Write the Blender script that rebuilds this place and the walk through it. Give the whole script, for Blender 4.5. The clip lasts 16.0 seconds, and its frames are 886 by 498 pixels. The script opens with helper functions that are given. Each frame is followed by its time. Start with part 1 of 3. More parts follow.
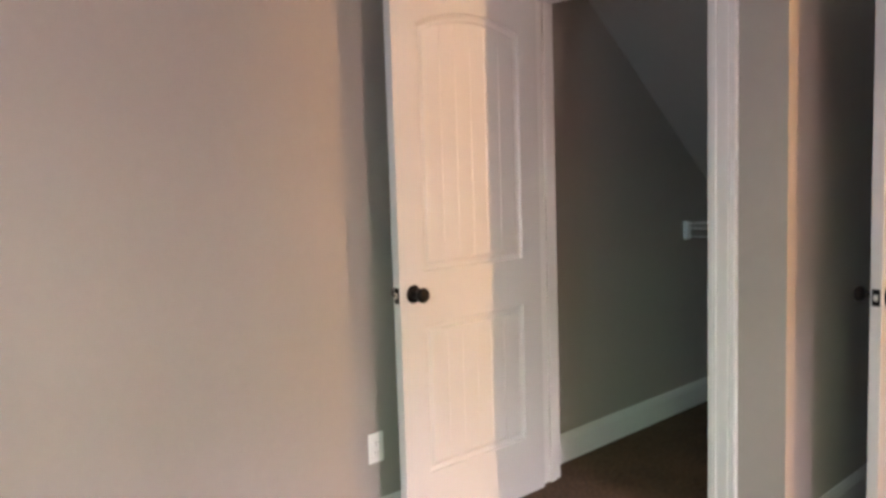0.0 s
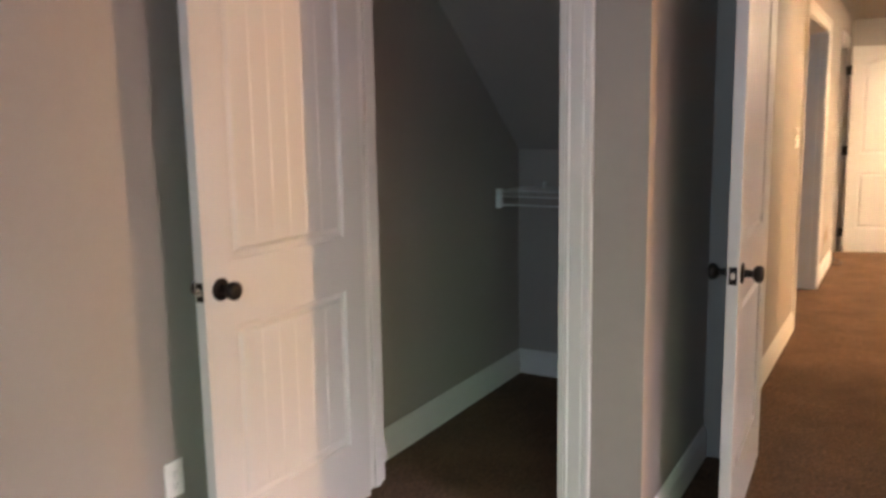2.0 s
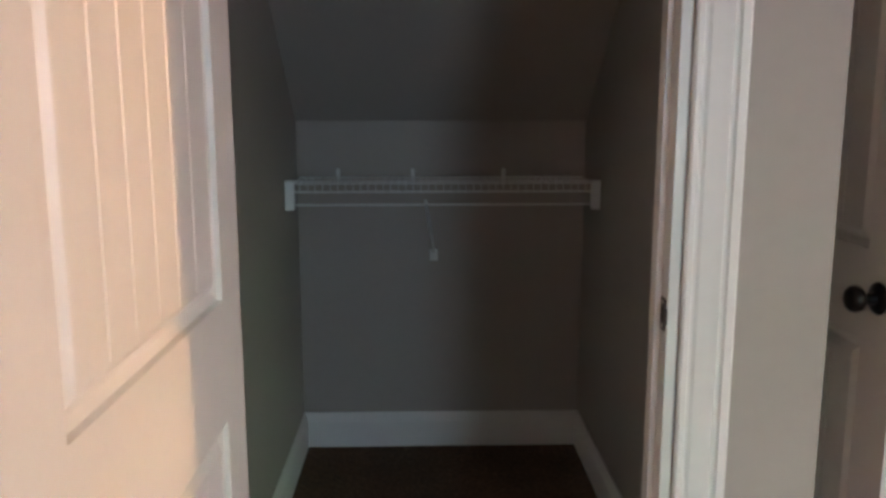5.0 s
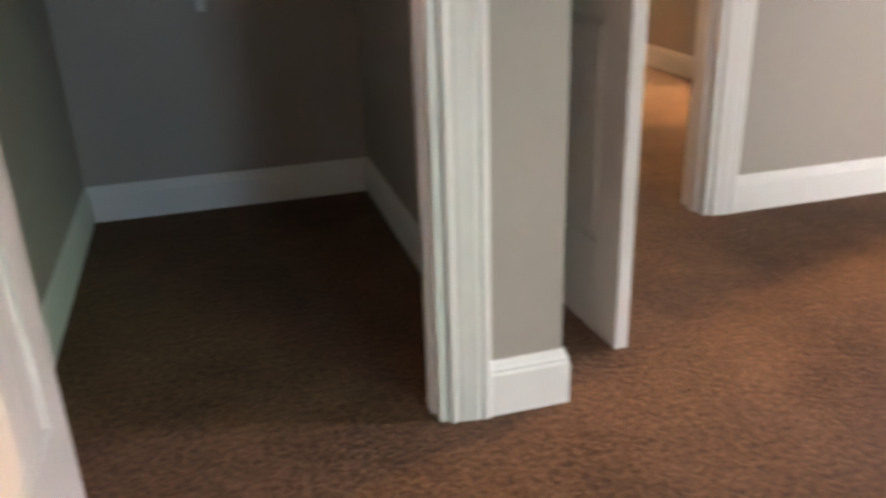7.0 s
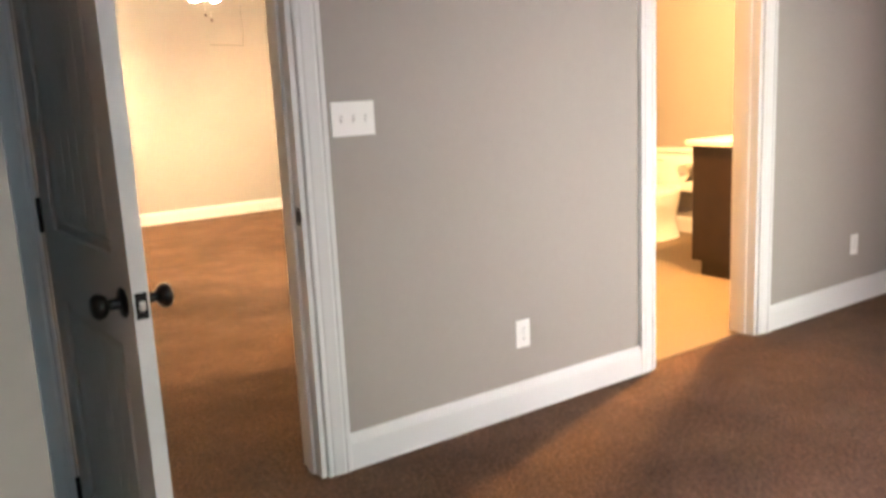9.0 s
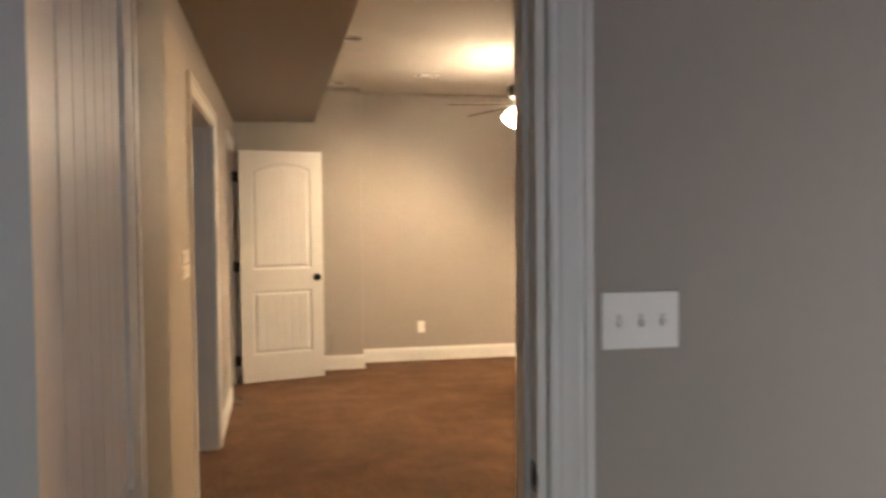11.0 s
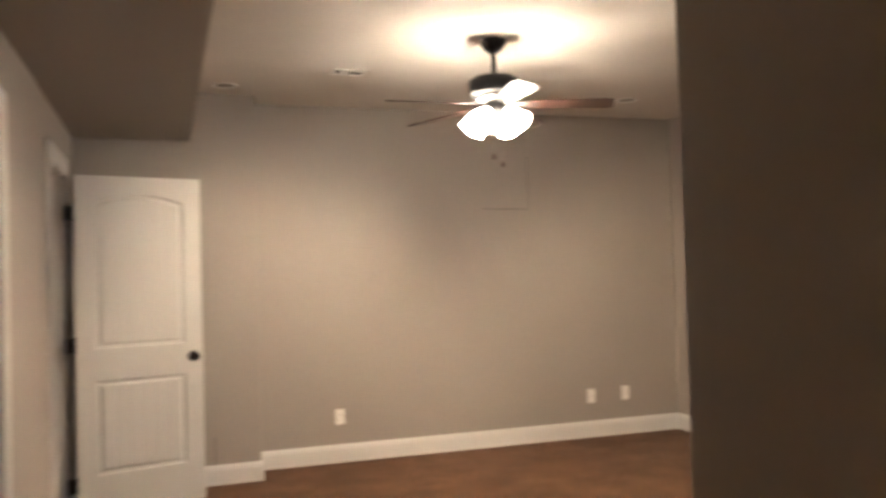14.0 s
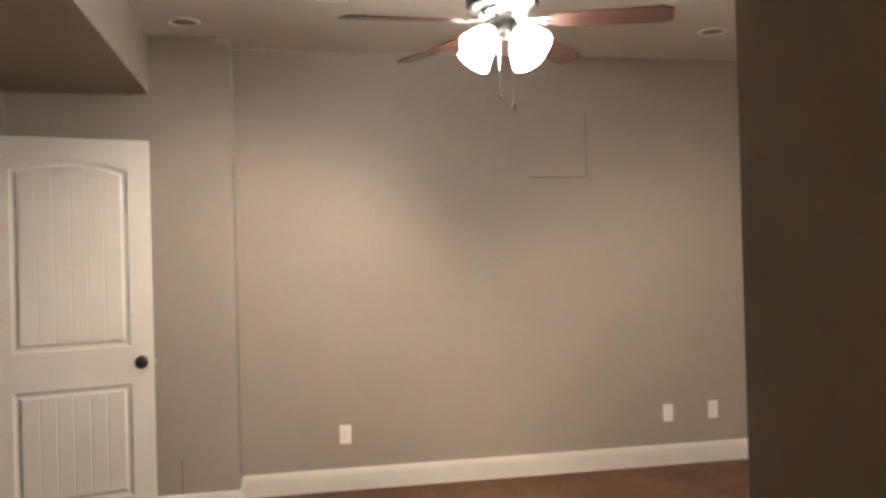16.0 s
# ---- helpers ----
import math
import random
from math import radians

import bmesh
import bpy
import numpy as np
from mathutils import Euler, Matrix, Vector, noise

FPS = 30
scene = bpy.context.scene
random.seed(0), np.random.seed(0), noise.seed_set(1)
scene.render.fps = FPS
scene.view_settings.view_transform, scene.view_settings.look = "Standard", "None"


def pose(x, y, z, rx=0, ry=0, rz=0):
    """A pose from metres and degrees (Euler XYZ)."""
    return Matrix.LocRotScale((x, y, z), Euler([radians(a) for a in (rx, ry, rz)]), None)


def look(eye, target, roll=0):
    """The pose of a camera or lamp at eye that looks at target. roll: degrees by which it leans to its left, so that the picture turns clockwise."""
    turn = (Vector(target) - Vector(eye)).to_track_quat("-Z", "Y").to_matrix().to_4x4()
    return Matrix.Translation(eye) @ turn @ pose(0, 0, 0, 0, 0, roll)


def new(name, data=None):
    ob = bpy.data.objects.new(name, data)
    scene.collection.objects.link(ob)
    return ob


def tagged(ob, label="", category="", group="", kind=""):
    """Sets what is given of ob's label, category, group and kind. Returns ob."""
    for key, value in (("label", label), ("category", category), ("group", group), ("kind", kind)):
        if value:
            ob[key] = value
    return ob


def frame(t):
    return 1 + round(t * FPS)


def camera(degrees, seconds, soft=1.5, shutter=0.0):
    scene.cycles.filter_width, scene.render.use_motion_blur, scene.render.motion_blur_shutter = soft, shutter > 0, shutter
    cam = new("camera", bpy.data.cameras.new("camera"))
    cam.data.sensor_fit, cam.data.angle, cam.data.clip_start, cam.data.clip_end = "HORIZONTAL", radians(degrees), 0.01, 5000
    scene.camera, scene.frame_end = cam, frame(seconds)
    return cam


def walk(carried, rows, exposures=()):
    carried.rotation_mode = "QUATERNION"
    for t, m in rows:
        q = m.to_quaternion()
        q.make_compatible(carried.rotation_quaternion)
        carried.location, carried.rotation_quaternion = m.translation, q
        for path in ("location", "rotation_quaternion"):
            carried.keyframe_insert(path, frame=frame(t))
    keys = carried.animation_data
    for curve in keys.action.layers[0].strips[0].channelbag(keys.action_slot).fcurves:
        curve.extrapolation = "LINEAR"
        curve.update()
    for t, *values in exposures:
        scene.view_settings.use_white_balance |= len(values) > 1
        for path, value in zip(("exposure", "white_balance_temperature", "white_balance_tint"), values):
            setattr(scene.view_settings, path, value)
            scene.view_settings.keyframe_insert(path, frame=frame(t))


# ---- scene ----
cam = camera(56.2, 16.0, soft=3.0, shutter=0.5)
PATH = [
    (0, (1.129, -2.741, 1.372), (-0.306, -1.361, 1.178), -1.8),
    (0.5, (1.08, -2.723, 1.398), (-0.322, -1.321, 1.134), -2.8),
    (1, (1.042, -2.658, 1.365), (-0.302, -1.21, 1.057), -1.1),
    (1.5, (0.883, -2.609, 1.37), (-0.307, -1.034, 1.049), 0.6),
    (2, (0.638, -2.502, 1.397), (-0.333, -0.781, 1.089), -0.9),
    (2.5, (0.371, -2.283, 1.409), (-0.467, -0.486, 1.144), -2.1),
    (3, (0.069, -2.086, 1.421), (-0.617, -0.223, 1.18), -1.8),
    (5.5, (-0.822, -1.384, 1.221), (-0.680, 0.565, 0.799), -0.9),
    (6, (-0.839, -1.441, 1.134), (-0.667, 0.461, 0.541), -1.8),
    (6.5, (-0.788, -1.508, 1.062), (-0.563, 0.330, 0.306), -1.8),
    (7, (-0.715, -1.524, 1.054), (-0.226, 0.255, 0.281), -1.9),
    (7.5, (-0.602, -1.590, 1.172), (0.206, 0.080, 0.442), -1.2),
    (8, (-0.455, -1.613, 1.239), (0.607, -0.048, 0.589), -1.5),
    (8.2, (-0.417, -1.671, 1.248), (0.711, -0.126, 0.665), -2.2),
    (10.5, (0.262, -1.039, 1.449), (0.935, 0.840, 1.316), 0.3),
    (11, (0.412, -0.672, 1.442), (0.8, 1.288, 1.366), -0.6),
    (11.5, (0.487, -0.33, 1.418), (0.664, 1.661, 1.351), -0.6),
    (12, (0.51, 0.065, 1.404), (0.445, 2.062, 1.311), 1.2),
    (12.5, (0.479, 0.453, 1.417), (0.391, 2.45, 1.342), 1.0),
    (13, (0.506, 0.766, 1.411), (0.521, 2.766, 1.382), 0.3),
    (13.5, (0.507, 1.057, 1.409), (0.777, 3.038, 1.428), 0.2),
    (14, (0.578, 1.379, 1.406), (1.216, 3.273, 1.461), -1.6),
    (14.5, (0.732, 1.607, 1.427), (1.586, 3.415, 1.454), -1.4),
    (15, (0.951, 1.862, 1.435), (1.641, 3.74, 1.45), -0.1),
    (15.5, (1.184, 2.212, 1.421), (1.688, 4.147, 1.448), -1.4),
    (16, (1.453, 2.474, 1.423), (1.836, 4.437, 1.436), -1.5),
]
EXPOSURES = [(0, 0.66, 6750, 15), (1.5, 0.42, 6750, 15), (2.5, 0.19, 6700, 15), (3.0, 0.04, 6650, 15), (5.5, 0.86, 6600, 15),
             (8.2, 0.92, 6800, 12), (9.4, 0.46, 6450, 10), (10.5, -0.35, 6300, 8), (11.5, -0.54, 6200, 10), (12.5, -0.74, 5700, 10), (14.0, -0.82, 5450, 10), (16.0, -0.88, 5180, 10)]
walk(cam, [(t, look(eye, target, roll)) for t, eye, target, roll in PATH], EXPOSURES)

# ---- world and lights ----
world = bpy.data.worlds.new("world")
scene.world = world
world.use_nodes = True
wn = world.node_tree
sky = wn.nodes.new("ShaderNodeTexSky")
sky.sky_type = "NISHITA"
sky.sun_disc = False
sky.sun_elevation, sky.sun_rotation = radians(40), radians(150)
wn.links.new(sky.outputs[0], wn.nodes["Background"].inputs[0])
wn.nodes["Background"].inputs[1].default_value = 0.08


def lamp(name, kind, place, power, color, aim=None, size=0.1, size_y=None):
    data = bpy.data.lights.new(name, kind)
    data.energy, data.color = power, color
    if kind == "AREA":
        data.shape, data.size, data.size_y = "RECTANGLE", size, size_y or size
    else:
        data.shadow_soft_size = size
    ob = new(name, data)
    ob.matrix_world = look(place, aim) if aim else Matrix.Translation(place)
    return ob


WARM = (1.0, 0.58, 0.24)
FAN_WARM = (1.0, 0.69, 0.39)
FAN = (2.325, 5.60)
BATH_LIGHT = (3.90, 1.27, 1.90)
# daylight outside: low sky east of the house, tree line and sky south of it, seen through the windows alone
lamp("east_sky_light", "AREA", (8.0, -0.3, 3.75), 5000, (0.95, 0.80, 1.0), (-1.25, -1.5, 0.3), 5.4, 1.6)
lamp("tree_light", "AREA", (6.6, -8.6, 3.05), 430, (0.62, 1.0, 0.64), (0.5, 0.0, 0.7), 4.8, 1.1)
# fill lamp added inside the east window, its beam narrowed to spare the hall
east_light = lamp("east_window_fill", "AREA", (4.62, -1.8, 1.4), 10, (1.0, 0.70, 0.58), (-1.25, -1.9, 0.9), 1.1, 1.4)
east_light.data.spread = radians(62)
lamp("side_window_light", "AREA", (4.62, -3.78, 1.5), 9, (1.0, 0.64, 0.46), (-1.2, 0.4, 1.2), 0.42, 1.25)
# fill lamp added inside the south window, aimed to brighten wall_between alone
south_light = lamp("south_window_fill", "AREA", (2.5, -4.53, 1.45), 15, (0.95, 0.93, 0.88), (2.7, 0.9, 0.7), 1.4, 1.2)
south_light.data.spread = radians(42)
lamp("small_window_light", "AREA", (0.55, -4.52, 1.45), 27, (0.52, 0.78, 1.0), (0.0, 0.8, 0.7), 0.7, 1.1)
# unseen lamp standing in for the side room's daylight; no window is built there
lamp("side_room_daylight", "AREA", (-1.6, 2.93, 1.5), 6, (0.40, 0.72, 1.0), (0.1, 4.9, 1.1), 0.9, 1.0)
lamp("bath_bulb", "POINT", BATH_LIGHT, 430, WARM, None, 0.05)

# ---- materials ----
def mat(name, color, rough=0.6, metal=0.0, var=0.06, scale=6.0, bump=0.0, bump_scale=200.0, spec=0.4, emit=0.0, emit_color=None):
    """A surface with broad tone variation, fine grain and a fine relief."""
    m = bpy.data.materials.new(name)
    m.use_nodes = True
    n, l = m.node_tree.nodes, m.node_tree.links
    b = n["Principled BSDF"]
    b.inputs["Roughness"].default_value = rough
    b.inputs["Metallic"].default_value = metal
    b.inputs["Specular IOR Level"].default_value = spec
    co = n.new("ShaderNodeTexCoord")
    big = n.new("ShaderNodeTexNoise")
    big.inputs["Scale"].default_value, big.inputs["Detail"].default_value = scale, 4
    fine = n.new("ShaderNodeTexNoise")
    fine.inputs["Scale"].default_value, fine.inputs["Detail"].default_value = scale * 18, 3
    l.new(co.outputs["Object"], big.inputs["Vector"])
    l.new(co.outputs["Object"], fine.inputs["Vector"])
    add = n.new("ShaderNodeMath")
    add.operation = "MULTIPLY_ADD"
    add.inputs[1].default_value = 0.5
    l.new(fine.outputs["Fac"], add.inputs[0])
    l.new(big.outputs["Fac"], add.inputs[2])
    ramp = n.new("ShaderNodeValToRGB")
    ramp.color_ramp.elements[0].position, ramp.color_ramp.elements[1].position = 0.45, 1.05
    ramp.color_ramp.elements[0].color = (*[c * (1 - var) for c in color], 1)
    ramp.color_ramp.elements[1].color = (*[min(1, c * (1 + var)) for c in color], 1)
    l.new(add.outputs[0], ramp.inputs[0])
    l.new(ramp.outputs[0], b.inputs["Base Color"])
    rr = n.new("ShaderNodeMapRange")
    rr.inputs["To Min"].default_value, rr.inputs["To Max"].default_value = max(0.02, rough - 0.08), min(1, rough + 0.08)
    l.new(big.outputs["Fac"], rr.inputs["Value"])
    l.new(rr.outputs[0], b.inputs["Roughness"])
    if bump:
        tex = n.new("ShaderNodeTexNoise")
        tex.inputs["Scale"].default_value, tex.inputs["Detail"].default_value = bump_scale, 3
        l.new(co.outputs["Object"], tex.inputs["Vector"])
        bp = n.new("ShaderNodeBump")
        bp.inputs["Strength"].default_value, bp.inputs["Distance"].default_value = bump, 0.002
        l.new(tex.outputs["Fac"], bp.inputs["Height"])
        l.new(bp.outputs[0], b.inputs["Normal"])
    if emit:
        b.inputs["Emission Color"].default_value = (*(emit_color or color), 1)
        b.inputs["Emission Strength"].default_value = emit
    return m


def carpet_mat():
    m = bpy.data.materials.new("brown_cut_pile_carpet")
    m.use_nodes = True
    n, l = m.node_tree.nodes, m.node_tree.links
    b = n["Principled BSDF"]
    b.inputs["Roughness"].default_value = 0.95
    b.inputs["Specular IOR Level"].default_value = 0.1
    b.inputs["Sheen Weight"].default_value = 0.06
    co = n.new("ShaderNodeTexCoord")
    def noise_node(scale, detail, rough=0.55):
        t = n.new("ShaderNodeTexNoise")
        t.inputs["Scale"].default_value, t.inputs["Detail"].default_value, t.inputs["Roughness"].default_value = scale, detail, rough
        l.new(co.outputs["Object"], t.inputs["Vector"])
        return t
    tread, tuft, fibre = noise_node(3.2, 8, 0.68), noise_node(62, 3, 0.7), noise_node(210, 2)
    def mix(a, fac_a, c):
        q = n.new("ShaderNodeMath")
        q.operation = "MULTIPLY_ADD"
        q.inputs[1].default_value = fac_a
        l.new(a, q.inputs[0])
        if c is None:
            q.inputs[2].default_value = 0
        else:
            l.new(c, q.inputs[2])
        return q.outputs[0]
    h = mix(tread.outputs["Fac"], 0.42, mix(tuft.outputs["Fac"], 0.75, mix(fibre.outputs["Fac"], 0.5, None)))
    ramp = n.new("ShaderNodeValToRGB")
    e = ramp.color_ramp.elements
    e[0].position, e[0].color = 0.69, (0.047, 0.025, 0.0135, 1)
    e[1].position, e[1].color = 0.97, (0.195, 0.105, 0.056, 1)
    mid = e.new(0.83)
    mid.color = (0.100, 0.053, 0.027, 1)
    l.new(h, ramp.inputs[0])
    l.new(ramp.outputs[0], b.inputs["Base Color"])
    bp = n.new("ShaderNodeBump")
    bp.inputs["Strength"].default_value, bp.inputs["Distance"].default_value = 0.8, 0.012
    l.new(mix(tuft.outputs["Fac"], 1.0, mix(fibre.outputs["Fac"], 0.5, None)), bp.inputs["Height"])
    l.new(bp.outputs[0], b.inputs["Normal"])
    return m


PAINT = mat("greige_eggshell_wall_paint", (0.325, 0.293, 0.262), 0.55, 0, 0.035, 1.6, 0.12, 260)
CEIL = mat("flat_ceiling_paint", (0.64, 0.60, 0.545), 0.85, 0, 0.04, 2.0, 0.5, 90)
TRIM = mat("white_semigloss_trim_paint", (0.66, 0.65, 0.63), 0.38, 0, 0.025, 3.0, 0.06, 60)
DOORPAINT = mat("white_satin_door_paint", (0.56, 0.55, 0.53), 0.34, 0, 0.025, 3.0, 0.10, 120)
CARPET = carpet_mat()
BLACK = mat("oil_rubbed_bronze", (0.018, 0.015, 0.014), 0.32, 0.75, 0.25, 30)
STEEL = mat("brushed_nickel", (0.62, 0.60, 0.56), 0.28, 1.0, 0.08, 40)
PLASTIC = mat("white_plastic", (0.80, 0.79, 0.76), 0.35, 0, 0.02, 10)
SLOT = mat("dark_slot", (0.03, 0.03, 0.03), 0.6, 0, 0.1, 20)
WIRE = mat("white_vinyl_wire", (0.66, 0.67, 0.66), 0.4, 0, 0.03, 30)
BLADE = mat("dark_walnut_blade", (0.045, 0.022, 0.016), 0.35, 0, 0.35, 9)
FANMETAL = mat("dark_bronze_fan_metal", (0.022, 0.022, 0.024), 0.38, 0.6, 0.15, 20)
SHADE = mat("lit_frosted_glass_shade", (0.9, 0.85, 0.75), 0.5, 0, 0.02, 10, emit=275, emit_color=(1.0, 0.76, 0.50))
VANITY = mat("espresso_stained_wood", (0.020, 0.010, 0.006), 0.4, 0, 0.3, 7)
STONE = mat("cream_cultured_marble", (0.72, 0.66, 0.56), 0.25, 0, 0.06, 8)
CERAMIC = mat("white_glazed_ceramic", (0.82, 0.81, 0.78), 0.12, 0, 0.02, 6)
TILE = mat("beige_floor_tile", (0.17, 0.115, 0.062), 0.45, 0, 0.12, 6)
PAPER = mat("white_tissue_paper", (0.82, 0.80, 0.76), 0.95, 0, 0.03, 40, 0.3, 300)
CABLE = mat("black_rubber_cable", (0.02, 0.02, 0.02), 0.5, 0, 0.1, 30)
GLASS = bpy.data.materials.new("window_glass")
GLASS.use_nodes = True
GLASS.node_tree.nodes["Principled BSDF"].inputs["Transmission Weight"].default_value = 1.0
GLASS.node_tree.nodes["Principled BSDF"].inputs["Roughness"].default_value = 0.0


# ---- mesh tools ----
def link(name, bm, material, parent=None, label="", m=None, smooth=False):
    bmesh.ops.recalc_face_normals(bm, faces=bm.faces)
    me = bpy.data.meshes.new(name)
    bm.to_mesh(me)
    bm.free()
    me.materials.append(material)
    if smooth:
        for p in me.polygons:
            p.use_smooth = True
        me.set_sharp_from_angle(angle=radians(40))
    ob = new(name, me)
    if parent:
        ob.parent = parent
    if m is not None:
        ob.matrix_basis = m
    if label:
        ob["label"] = label
    return ob


def part(name, bm, material, parent, label="", smooth=False):
    return link(name, bm, material, parent, label, None, smooth)


def thing(name, m, label, category, group="", kind=""):
    ob = new(name)
    ob.empty_display_size = 0.1
    ob.matrix_basis = m
    return tagged(ob, label, category, group, kind)


def box(bm, lo, hi, bevel=0.0):
    """Adds a box between two corners, with edges eased by bevel."""
    made = bmesh.ops.create_cube(bm, size=1)["verts"]
    for v in made:
        v.co = Vector([lo[i] + (v.co[i] + 0.5) * (hi[i] - lo[i]) for i in range(3)])
    if bevel:
        edges = list({e for v in made for e in v.link_edges})
        bmesh.ops.bevel(bm, geom=edges, offset=bevel, segments=2, profile=0.6, affect="EDGES")
    return bm


def boxes(*spans, bevel=0.0):
    bm = bmesh.new()
    for lo, hi in spans:
        box(bm, lo, hi, bevel)
    return bm


def lathe(bm, profile, m=None, seg=28):
    """Turns (radius, height) pairs round the z axis."""
    m = m or Matrix()
    rings = []
    for r, z in profile:
        rings.append([bm.verts.new(m @ Vector((r * math.cos(2 * math.pi * i / seg), r * math.sin(2 * math.pi * i / seg), z))) for i in range(seg)])
    for a, b in zip(rings, rings[1:]):
        for i in range(seg):
            j = (i + 1) % seg
            bm.faces.new((a[i], a[j], b[j], b[i]))
    for ring, (r, z) in ((rings[0], profile[0]), (rings[-1], profile[-1])):
        if r > 1e-4:
            bm.faces.new(ring)
    bmesh.ops.remove_doubles(bm, verts=[v for ring in (rings[0], rings[-1]) for v in ring], dist=1e-5)
    return bm


def tube(bm, pts, r, seg=8):
    """A round bar along a line of points."""
    pts = [Vector(p) for p in pts]
    rings = []
    for i, p in enumerate(pts):
        d = (pts[min(i + 1, len(pts) - 1)] - pts[max(i - 1, 0)]).normalized()
        q = d.to_track_quat("Z", "Y")
        rings.append([bm.verts.new(p + q @ Vector((r * math.cos(2 * math.pi * k / seg), r * math.sin(2 * math.pi * k / seg), 0))) for k in range(seg)])
    for a, b in zip(rings, rings[1:]):
        for k in range(seg):
            j = (k + 1) % seg
            bm.faces.new((a[k], a[j], b[j], b[k]))
    bm.faces.new(rings[0])
    bm.faces.new(rings[-1])
    return bm


def sweep(bm, path, profile, m=None):
    """Sweeps profile (a: to the left of the way in the plane, b: out of the plane) along path (u, v) with mitred corners."""
    m = m or Matrix()
    path = [Vector(p) for p in path]
    loops = []
    for i, p in enumerate(path):
        d0 = (p - path[i - 1]).normalized() if i else None
        d1 = (path[i + 1] - p).normalized() if i + 1 < len(path) else None
        d0, d1 = d0 or d1, d1 or d0
        n0, n1 = Vector((-d0.y, d0.x)), Vector((-d1.y, d1.x))
        mit = (n0 + n1) / (1 + n0.dot(n1))
        loops.append([bm.verts.new(m @ Vector((p.x + mit.x * a, p.y + mit.y * a, b))) for a, b in profile])
    k = len(profile)
    for a, b in zip(loops, loops[1:]):
        for i in range(k):
            j = (i + 1) % k
            bm.faces.new((a[i], a[j], b[j], b[i]))
    bm.faces.new(loops[0])
    bm.faces.new(loops[-1])
    return bm


# profiles: (across, out) for casings, (out, up) for baseboards
CASING = [(0, 0), (0, 0.010), (0.004, 0.013), (0.012, 0.013), (0.015, 0.009), (0.020, 0.009), (0.026, 0.012), (0.048, 0.016),
          (0.060, 0.0185), (0.064, 0.0150), (0.069, 0.0150), (0.073, 0.020), (0.086, 0.020), (0.090, 0.016), (0.090, 0)]
BASE = [(0, 0), (0.015, 0), (0.015, 0.100), (0.0125, 0.108), (0.0125, 0.113), (0.0095, 0.120), (0.0065, 0.129), (0.004, 0.134), (0, 0.134)]


def baseboard(path):
    """A baseboard along a line on the floor; the room lies to the left of the way."""
    return tagged(link("baseboard", sweep(bmesh.new(), path, BASE), TRIM), "white painted baseboard along the foot of the wall", "baseboard", "", "structure")


def casing(name, m, width, height, parent=None):
    """Casing round an opening in the plane m: x along the wall from the opening's first side, y up, z out of the wall."""
    bm = sweep(bmesh.new(), [(-0.004, 0), (-0.004, height + 0.004), (width + 0.004, height + 0.004), (width + 0.004, 0)], CASING, m)
    return tagged(link(name, bm, TRIM), "white moulded door casing round an opening", "door casing", "", "structure")


def plane_m(origin, xdir, out):
    """Axes for a wall plane: x along the wall, y up, z out of the wall."""
    x, z = Vector(xdir).normalized(), Vector(out).normalized()
    y = Vector((0, 0, 1))
    mm = Matrix((x, y, z)).transposed().to_4x4()
    mm.translation = Vector(origin)
    return mm

# ---- the large structure ----
H_A, H_B, SOFF = 2.50, 2.68, 2.35      # ceilings of the first room and the far room, underside of the soffit
DOOR_H = 2.06                          # clear height of the openings
W2, W2B = 0.875, 1.020                 # the two faces of the wall between the rooms
XL = 0.020                             # hall's long wall
BACK = 7.575                            # far wall


def structure(name, bm, material, label, category):
    return tagged(link(name, bm, material), label, category, "", "structure")


structure("floor", boxes(((-4.0, -4.7, -0.12), (2.21, 7.8, 0.0)), ((2.21, -4.7, -0.12), (5.8, 0.93, 0.0)), ((2.21, 3.59, -0.12), (5.8, 7.8, 0.0)), ((2.21, 0.93, -0.12), (5.8, 3.59, -0.008))),
          CARPET, "brown cut-pile carpet floor with tread marks", "carpet")

GREIGE = "greige painted drywall wall"
# first room
CF, CB, CJ = -0.042, 0.068, (-1.108, -0.307)   # closet front wall's two faces, its opening
structure("wall_west", boxes(((-1.36, -4.6, 0), (-1.25, CB, H_A))), PAINT, GREIGE, "wall")
structure("wall_closet_front", boxes(((-1.25, CF, 0), (CJ[0], CB, H_A)), ((CJ[1], CF, 0), (-0.152, CB, H_A)), ((CJ[0], CF, DOOR_H), (CJ[1], CB, H_A))), PAINT, GREIGE + " beside the closet opening", "wall")
structure("wall_closet_side", boxes(((-0.152, CF, 0), (-0.043, 1.70, H_A))), PAINT, GREIGE + " at the side of the closet", "wall")
structure("wall_closet_left", boxes(((-1.31, CB, 0), (-1.20, 1.70, H_A))), PAINT, GREIGE + " inside the closet", "wall")
structure("wall_closet_knee", boxes(((-1.20, 1.60, 0), (-0.152, 1.70, 1.3))), PAINT, "low greige knee wall at the closet's back", "wall")
bm = bmesh.new()
for a, b in (((1.60, 1.235), (0.0, 2.50)),):
    low = [bm.verts.new((x, y, z)) for x, y, z in ((-1.20, a[0], a[1]), (-0.152, a[0], a[1]), (-0.152, b[0] + 0.11, 2.41), (-1.20, b[0] + 0.11, 2.41))]
    high = [bm.verts.new(v.co + Vector((0, 0.05, 0.07))) for v in low]
    bm.faces.new(low)
    bm.faces.new(high)
    for i in range(4):
        bm.faces.new((low[i], low[(i + 1) % 4], high[(i + 1) % 4], high[i]))
